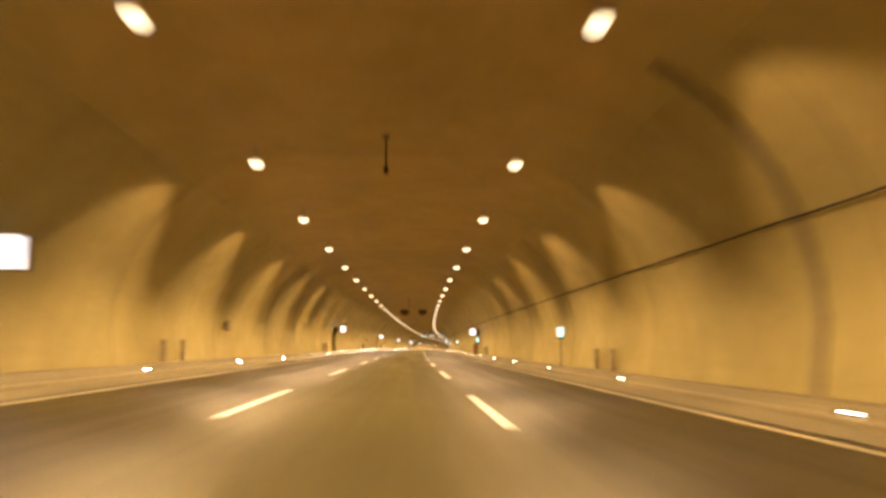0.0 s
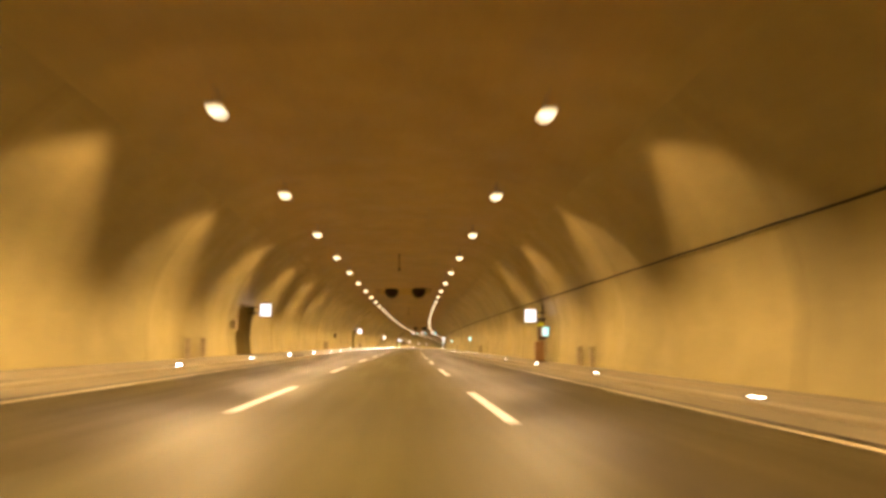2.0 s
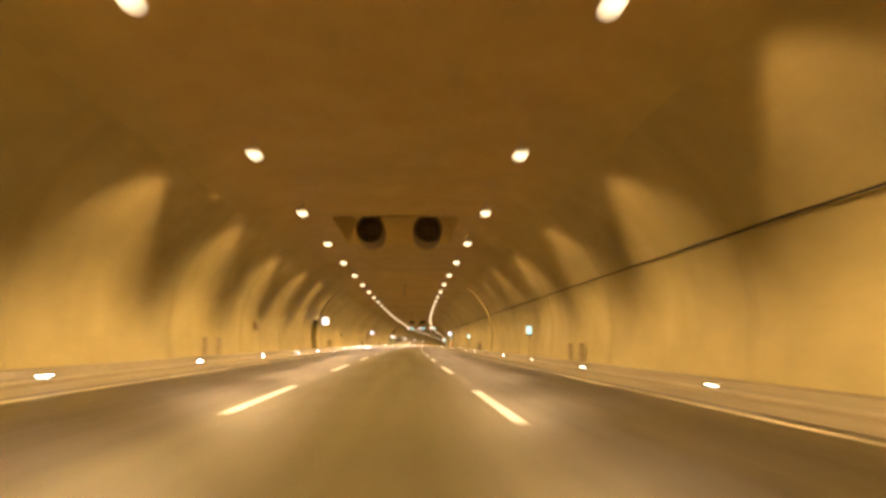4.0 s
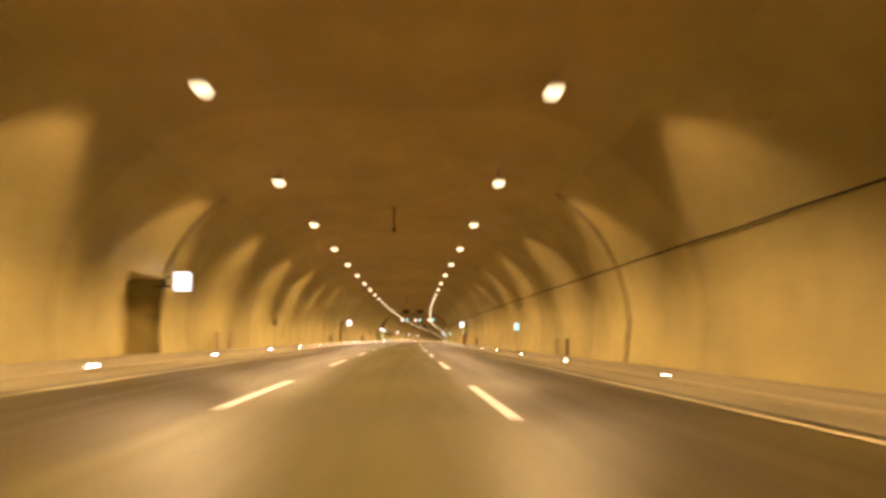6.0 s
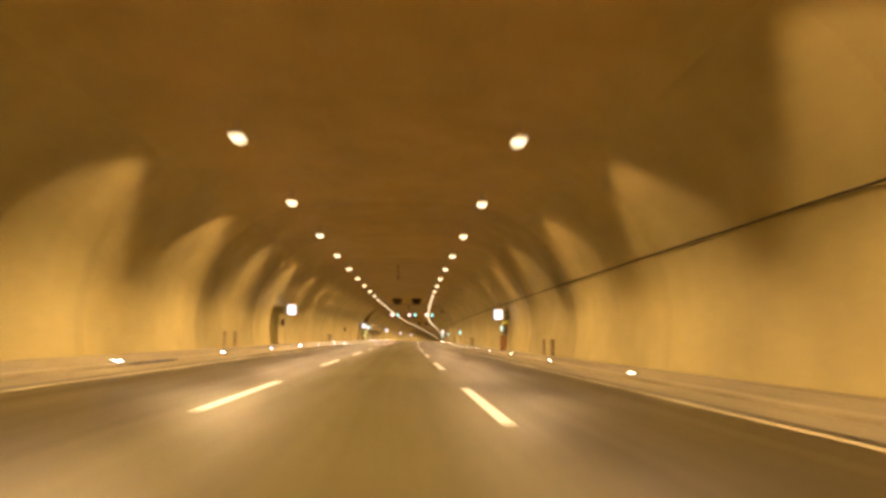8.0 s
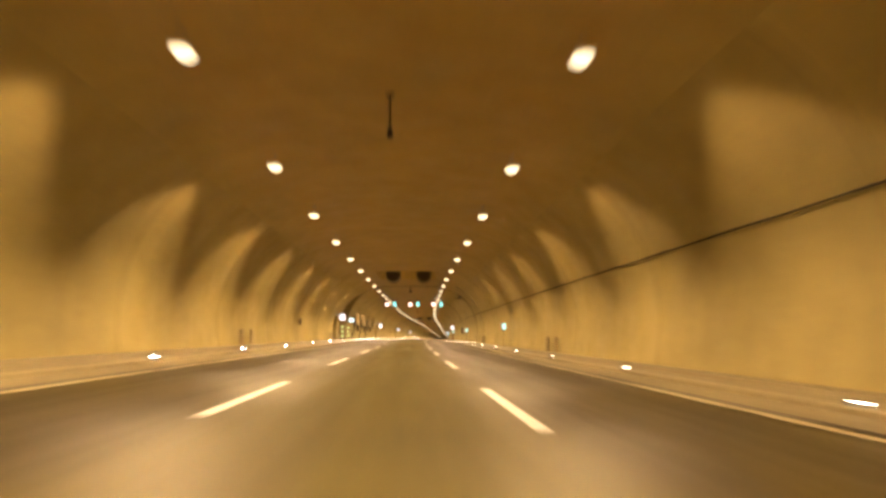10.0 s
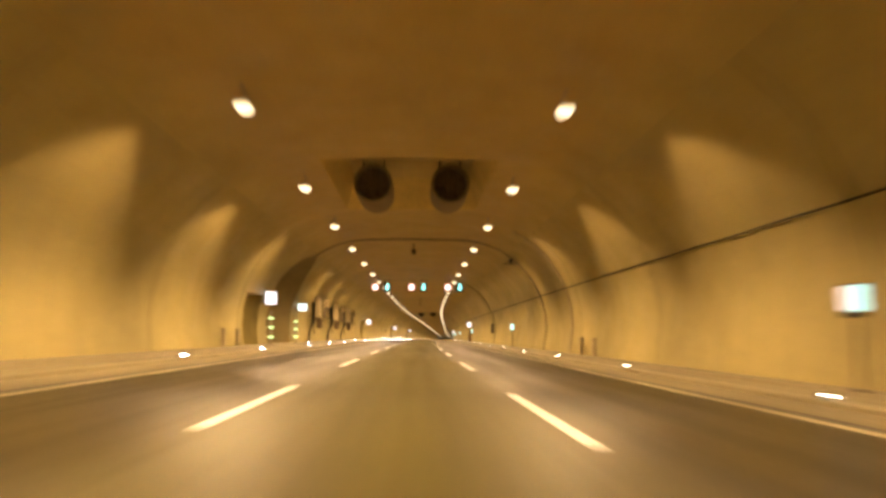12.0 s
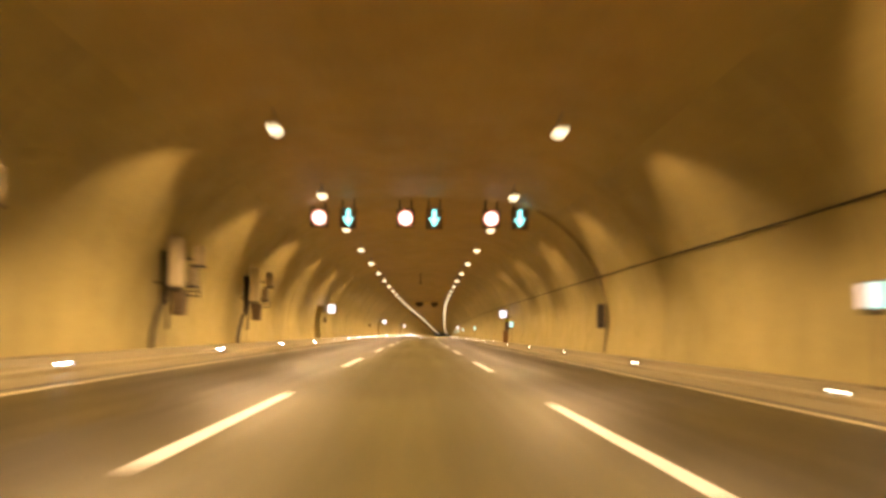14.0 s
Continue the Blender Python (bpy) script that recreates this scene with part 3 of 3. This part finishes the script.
model = None
for side in (-1, 1):
    for s in (27.6, 29.9, 75.4, 77.7, 123.4, 125.7, 171.25, 173.55, 219.4, 221.7, 267.0, 269.3, 307.5, 310.1):
        m = there(s, side * 7.72, ground(side * 7.9) + BASE_H)
        if model is None:
            model = hose_box()
            model.matrix_basis = m
        else:
            copy_thing(model, m)

# ---- cable along the right wall, on clips ----
cable = thing("wall_cable", "black power cable strung along the cream wall", "cable")
sheath = bmesh.new()
ring = None
CABLE_Z = 3.27
for s in np.arange(NEAR + 2, FAR - 2, 1.25):
    sag = 0.02 * math.sin(math.pi * ((s / 5.0) % 1.0))
    c = spot(s, ARC_X + ARC_R * math.cos(radians(rising(CABLE_Z))) - 0.07, CABLE_Z - sag)
    now = [sheath.verts.new(c + Vector((0.025 * math.cos(a), 0, 0.025 * math.sin(a)))) for a in (0, 1.05, 2.09, 3.14, 4.19, 5.24)]
    if ring:
        for k in range(6):
            sheath.faces.new((ring[k], ring[(k + 1) % 6], now[(k + 1) % 6], now[k]))
    ring = now
part("sheath", sheath, CABLE, cable, "black cable sheath", True)
clip_mesh = None
for s in np.arange(-20, 420, 5.0):
    place = there(float(s), ARC_X + ARC_R * math.cos(radians(rising(CABLE_Z))) - 0.05, CABLE_Z)
    if clip_mesh is None:
        o = part("clip", boxes(((0.02, 0, 0), (0.10, 0.05, 0.075), 0.008)), CABLE, cable)
        clip_mesh = o.data
    else:
        o = new("clip", clip_mesh)
        o.parent = cable
    o.matrix_basis = place

# ---- conduits that run over the whole vault ----


def hoop(s, path, box_z=None, half=0.06, metal=None):
    ob = thing("conduit_hoop", "dusty conduit hoop over the wall and vault", "conduit", "conduit hoops over the vault")
    bm = bmesh.new()
    last = None
    for x, z in path:
        d = Vector((x, z - 1.6))
        d.normalize()
        inner, outer = (x - d.x * 0.07, z - d.y * 0.07), (x + d.x * 0.02, z + d.y * 0.02)
        now = [bm.verts.new(Vector((q[0], y, q[1]))) for y, q in ((-half, outer), (-half, inner), (half, inner), (half, outer))]
        if last:
            for k in range(4):
                bm.faces.new((last[k], last[(k + 1) % 4], now[(k + 1) % 4], now[k]))
        last = now
    part("tray", bm, metal or TRAY, ob, "dusty steel cable tray")
    for x, z in path[1:-1]:
        part("clip", boxes(((x, 0, z), (0.09, half * 2 + 0.09, 0.09), 0.01)), metal or TRAY, ob)
    if box_z:
        part("junction_box", boxes(((7.74, -0.05, box_z), (0.26, 0.40, 1.02), 0.015)), DARK_STEEL, ob, "dark junction box")
    ob.matrix_basis = there(s)


right_up = [arc(1, a) for a in (-15.0, 0.0, 10.0, 20.0, 30.0, 40.0, 50.0, 57.0, 64.0, 71.0, 78.0, 84.0)]
over = right_up + [(2.24, 6.70), (0.84, 6.722), (0.0, 6.73), (-0.84, 6.722), (-2.24, 6.70)] + [arc(-1, a) for a in (84.0, 78.0, 71.0, 64.0, 57.0, 50.0)]
hoop(13.9, right_up[:9], None, 0.13)
hoop(162.3, right_up[:8])
hoop(313.6, right_up[:9], None, 0.12, HOSE)
hoop(321.9, over, None, 0.10)
hoop(355.4, right_up[:9], 1.62)
hoop(163.4, [arc(-1, a) for a in (19.0, 30.0, 40.0, 50.0, 57.0)])


def tunnel_camera():
    c = thing("surveillance_camera", "black surveillance camera on a bracket under the vault", "camera")
    part("body", boxes(((0, -0.05, 0), (0.20, 0.46, 0.18), 0.03)), BLACK, c)
    part("lens", rods(((0, -0.28, 0), (0, -0.31, 0), 0.06, 14)), BLACK, c, "black lens")
    part("hood", boxes(((0, -0.10, 0.11), (0.26, 0.56, 0.025), 0.006)), BLACK, c)
    part("bracket", rods(((0, 0.05, 0.05), (0.30, 0.05, 0.42), 0.03)), DARK_STEEL, c)
    part("cross_bar", boxes(((0, 0.1, -0.12), (0.85, 0.07, 0.06), 0.01)), DARK_STEEL, c)
    return c


tunnel_camera().matrix_basis = there(321.6, 5.88, 5.34)

# ---- rods hanging from the vault ----


def hanging_rod():
    r = thing("hanging_antenna", "thin dark rod hanging from the tunnel vault", "antenna", "hanging rods")
    part("rod", rods(((0, 0, 0.06), (0, 0, 0.92), 0.03)), BROWN_BOX, r)
    part("tip", boxes(((0, 0, 0), (0.13, 0.14, 0.20), 0.02)), DARK_STEEL, r, "small dark tip")
    part("rose", boxes(((0, 0, 0.95), (0.2, 0.2, 0.05), 0.01)), DARK_STEEL, r)
    return r


model = None
for s in (21.4, 96.0, 171.3, 246.5, 400.0):
    m = there(s, 0.0, 5.77)
    if model is None:
        model = hanging_rod()
        model.matrix_basis = m
    else:
        copy_thing(model, m)



def ceiling_sensor():
    c = thing("ceiling_sensor", "small brown sensor box on a short stem under the vault", "sensor")
    part("case", boxes(((0, 0, 0), (0.28, 0.30, 0.34), 0.03, 0.9)), BROWN_BOX, c)
    part("stem", rods(((0, 0, 0.15), (0, 0, 0.46), 0.03)), DARK_STEEL, c, "dark steel stem")
    part("lens", rods(((0, -0.14, -0.04), (0, -0.17, -0.04), 0.06, 14)), BLACK, c, "black lens")
    part("base_plate", boxes(((0, 0, 0.47), (0.22, 0.22, 0.03), 0.006)), DARK_STEEL, c)
    return c


ceiling_sensor().matrix_basis = there(324.8, 0.0, 6.24)

# ---- jet fans in the recesses ----


def jet_fan():
    fan = thing("jet_fan", "large dark cylindrical jet fan hung in the ceiling", "fan", "pairs of jet fans")
    tube = bmesh.new()
    rings = []
    for y, r in ((-1.5, 0.73), (-1.5, 0.70), (-1.3, 0.64), (1.3, 0.64), (1.5, 0.70), (1.5, 0.73), (0.8, 0.75), (-0.8, 0.75)):
        rings.append([tube.verts.new((r * math.cos(a), y, r * math.sin(a))) for a in np.linspace(0, 2 * math.pi, 29)[:-1]])
    for a, b in zip(rings, rings[1:] + rings[:1]):
        for k in range(28):
            tube.faces.new((a[k], a[(k + 1) % 28], b[(k + 1) % 28], b[k]))
    part("casing", tube, FAN_STEEL, fan, "dark steel silencer tube", True)
    part("hub", rods(((0, -1.28, 0), (0, 0.9, 0), 0.24, 20)), BROWN_BOX, fan, "dusty brown motor hub")
    bore = bmesh.new()
    bmesh.ops.create_cone(bore, cap_ends=False, segments=28, radius1=0.628, radius2=0.628, depth=2.5, matrix=pose(0, 0, 0, 90))
    part("bore_lining", bore, BROWN_BOX, fan, "dusty brown perforated silencer lining", True)
    # added disc: hides the lit vault behind, so the fan mouth stays dark
    part("bore_blank", rods(((0, -1.05, 0), (0, -1.0, 0), 0.62, 24)), BROWN_BOX, fan, "added brown disc that closes the bore")
    for x in (-0.2, 0.0, 0.2):
        part("guard_bar", rods(((x, -1.43, -0.62), (x, -1.43, 0.62), 0.012, 6)), DARK_STEEL, fan)
    for k in range(8):
        blade = bmesh.new()
        box(blade, (0.40, 0, 0), (0.44, 0.03, 0.20), 0.008)
        o = part("blade", blade, BROWN_BOX, fan)
        o.matrix_basis = pose(0, -1.18, 0, 0, 45 * k, 0) @ pose(0, 0, 0, 35)
    for y in (-0.9, 0.9):
        for x in (-0.4, 0.4):
            part("hanger", boxes(((x, y, 0.85), (0.05, 0.10, 0.36), 0.01)), DARK_STEEL, fan)
    return fan


model = None
for a, b in RECESSES:
    for x in FAN_X:
        m = there(a + 5.7, x, 6.74)
        if model is None:
            model = jet_fan()
            model.matrix_basis = m
        else:
            copy_thing(model, m)

# ---- lane signals under the vault ----


def disc(bm, r0, r1, y, depth, n=32):
    """A flat ring, or a disc where r0 is 0, facing along -y."""
    outer = [(r1 * math.cos(a), r1 * math.sin(a)) for a in np.linspace(0, 2 * math.pi, n + 1)[:-1]]
    if r0 == 0:
        front = [bm.verts.new((x, y, z)) for x, z in outer]
        rear = [bm.verts.new((x, y + depth, z)) for x, z in outer]
        bm.faces.new(front)
        bm.faces.new(rear[::-1])
        for k in range(n):
            bm.faces.new((front[k], rear[k], rear[(k + 1) % n], front[(k + 1) % n]))
        return
    loops = [[bm.verts.new((r * math.cos(a), q, r * math.sin(a))) for a in np.linspace(0, 2 * math.pi, n + 1)[:-1]] for r, q in ((r0, y), (r1, y), (r1, y + depth), (r0, y + depth))]
    for a, b in zip(loops, loops[1:] + loops[:1]):
        for k in range(n):
            bm.faces.new((a[k], a[(k + 1) % n], b[(k + 1) % n], b[k]))


def speed_signal():
    sig = thing("speed_signal", "round lit speed signal with a red rim", "signal", "signals over the lanes")
    part("case", boxes(((0, 0.1, 0), (0.80, 0.2, 0.80), 0.03)), SOOTY_CASE, sig, "dark sooty signal case")
    bm = bmesh.new()
    disc(bm, 0, 0.28, -0.015, 0.012)
    part("face", bm, SPEED_FACE, sig, "glowing pale face")
    bm = bmesh.new()
    disc(bm, 0.28, 0.335, -0.02, 0.018)
    part("rim", bm, SPEED_RING, sig, "glowing red rim")
    for x in (-0.25, 0.25):
        part("hanger", boxes(((x, 0.1, 0.61), (0.06, 0.06, 0.40), 0.008)), DARK_STEEL, sig)
    return sig


def arrow_signal():
    sig = thing("arrow_signal", "lit cyan arrow pointing down on a black panel", "signal", "signals over the lanes")
    part("case", boxes(((0, 0.1, 0), (0.74, 0.2, 0.90), 0.03)), SOOTY_CASE, sig, "dark sooty signal case")
    bm = bmesh.new()
    outline = [(-0.09, 0.38), (0.09, 0.38), (0.09, 0.02), (0.25, 0.02), (0.0, -0.36), (-0.25, 0.02), (-0.09, 0.02)]
    front = [bm.verts.new((x, -0.016, z)) for x, z in outline]
    rear = [bm.verts.new((x, -0.002, z)) for x, z in outline]
    bm.faces.new(front)
    for k in range(7):
        bm.faces.new((front[k], rear[k], rear[(k + 1) % 7], front[(k + 1) % 7]))
    part("arrow", bm, ARROW_FACE, sig, "glowing cyan arrow")
    for x in (-0.25, 0.25):
        part("hanger", boxes(((x, 0.1, 0.64), (0.06, 0.06, 0.42), 0.008)), DARK_STEEL, sig)
    return sig


speed, arrow = speed_signal(), arrow_signal()
for k, lane in enumerate((0.0, -3.75, 3.75)):
    a, b = there(356.2, lane - 0.565, 5.86), there(356.2, lane + 0.69, 5.85)
    if k == 0:
        speed.matrix_basis, arrow.matrix_basis = a, b
    else:
        copy_thing(speed, a)
        copy_thing(arrow, b)

# ---- marker lights beside the cross passage ----


def marker_column():
    col = thing("marker_column", "slim column with three glowing green lights", "marker light", "marker columns at the passage")
    part("column", boxes(((0, 0.05, 0.9), (0.14, 0.08, 1.8), 0.01)), PLATE, col)
    for z in (0.38, 0.88, 1.37):
        part("light", boxes(((0, -0.005, z), (0.28, 0.05, 0.075), 0.02)), GREEN_LED, col, "glowing green light")
    part("foot", boxes(((0, 0.05, 0.015), (0.26, 0.2, 0.03), 0.006)), DARK_STEEL, col)
    return col


markers = marker_column()
markers.matrix_basis = there(316.4, -7.42, ground(-7.9) + BASE_H)
copy_thing(markers, there(326.9, -7.74, ground(-7.9) + BASE_H))

# ---- equipment panels past the passage ----


def wall_panel():
    p = thing("equipment_panel", "tall pale cabinet with dark boxes on a wall frame", "equipment", "equipment panels on the wall")
    part("pale_case", boxes(((-0.20, -0.10, 1.49), (0.42, 0.40, 1.52), 0.10)), PALE_BOX, p, "tall off-white case")
    part("case_cap", boxes(((-0.20, -0.10, 0.71), (0.38, 0.36, 0.06), 0.02)), DARK_STEEL, p, "dark lower cap")
    part("side_box", boxes(((0.40, 0.12, 1.72), (0.32, 0.36, 0.62), 0.06, 0.9)), HOSE, p, "dusty tan equipment box")
    part("box_foot", boxes(((0.38, 0.12, 1.38), (0.40, 0.40, 0.06), 0.015)), DARK_STEEL, p, "dark steel foot plate")
    part("middle_box", boxes(((0.24, 0.12, 1.06), (0.28, 0.32, 0.52), 0.04)), TRAY, p, "dusty grey box")
    part("middle_cap", boxes(((0.22, 0.12, 0.77), (0.34, 0.36, 0.07), 0.015)), DARK_STEEL, p)
    part("lower_box", boxes(((-0.12, 0.06, 0.28), (0.36, 0.40, 0.74), 0.06, 1.25)), BROWN_BOX, p, "dusty brown lower box")
    for z in (0.48, 0.62):
        part("bracket", rods(((-0.55, 0.1, z + 0.04), (0.48, 0.02, z), 0.022)), DARK_STEEL, p, "thin steel bracket")
    part("bracket_tie", rods(((0.47, 0.02, 0.46), (0.47, 0.02, 0.78), 0.018)), DARK_STEEL, p)
    # solid dark block stands in for the case's shadow on the wall
    part("shade_block", boxes(((-0.60, 0.20, 1.05), (0.22, 0.40, 1.60), 0.06)), DARK_STEEL, p, "dark block in place of the shadow on the wall")
    part("frame_post", boxes(((-0.58, 0.46, 0.55), (0.07, 0.10, 2.10), 0.015)), DARK_STEEL, p, "dark steel post")
    for z in (0.90, 1.62):
        part("arm", rods(((-0.92, 0.2, z), (0.42, 0.2, z), 0.03)), DARK_STEEL, p, "dark steel arm")
    bends = [(-0.66, 0.30), (-0.78, -0.05), (-0.88, -0.45), (-0.93, -0.85), (-0.94, -1.27)]
    part("drop_conduit", rods(*[((x0, 0.14, z0), (x1, 0.14, z1), 0.07) for (x0, z0), (x1, z1) in zip(bends, bends[1:])]), DARK_STEEL, p, "dark conduit down to the walkway", True)
    return p


panel = wall_panel()
panel.matrix_basis = there(334.0, -7.0, 1.5)
for s in (345.9, 357.2):
    copy_thing(panel, there(s, -7.0, 1.5))
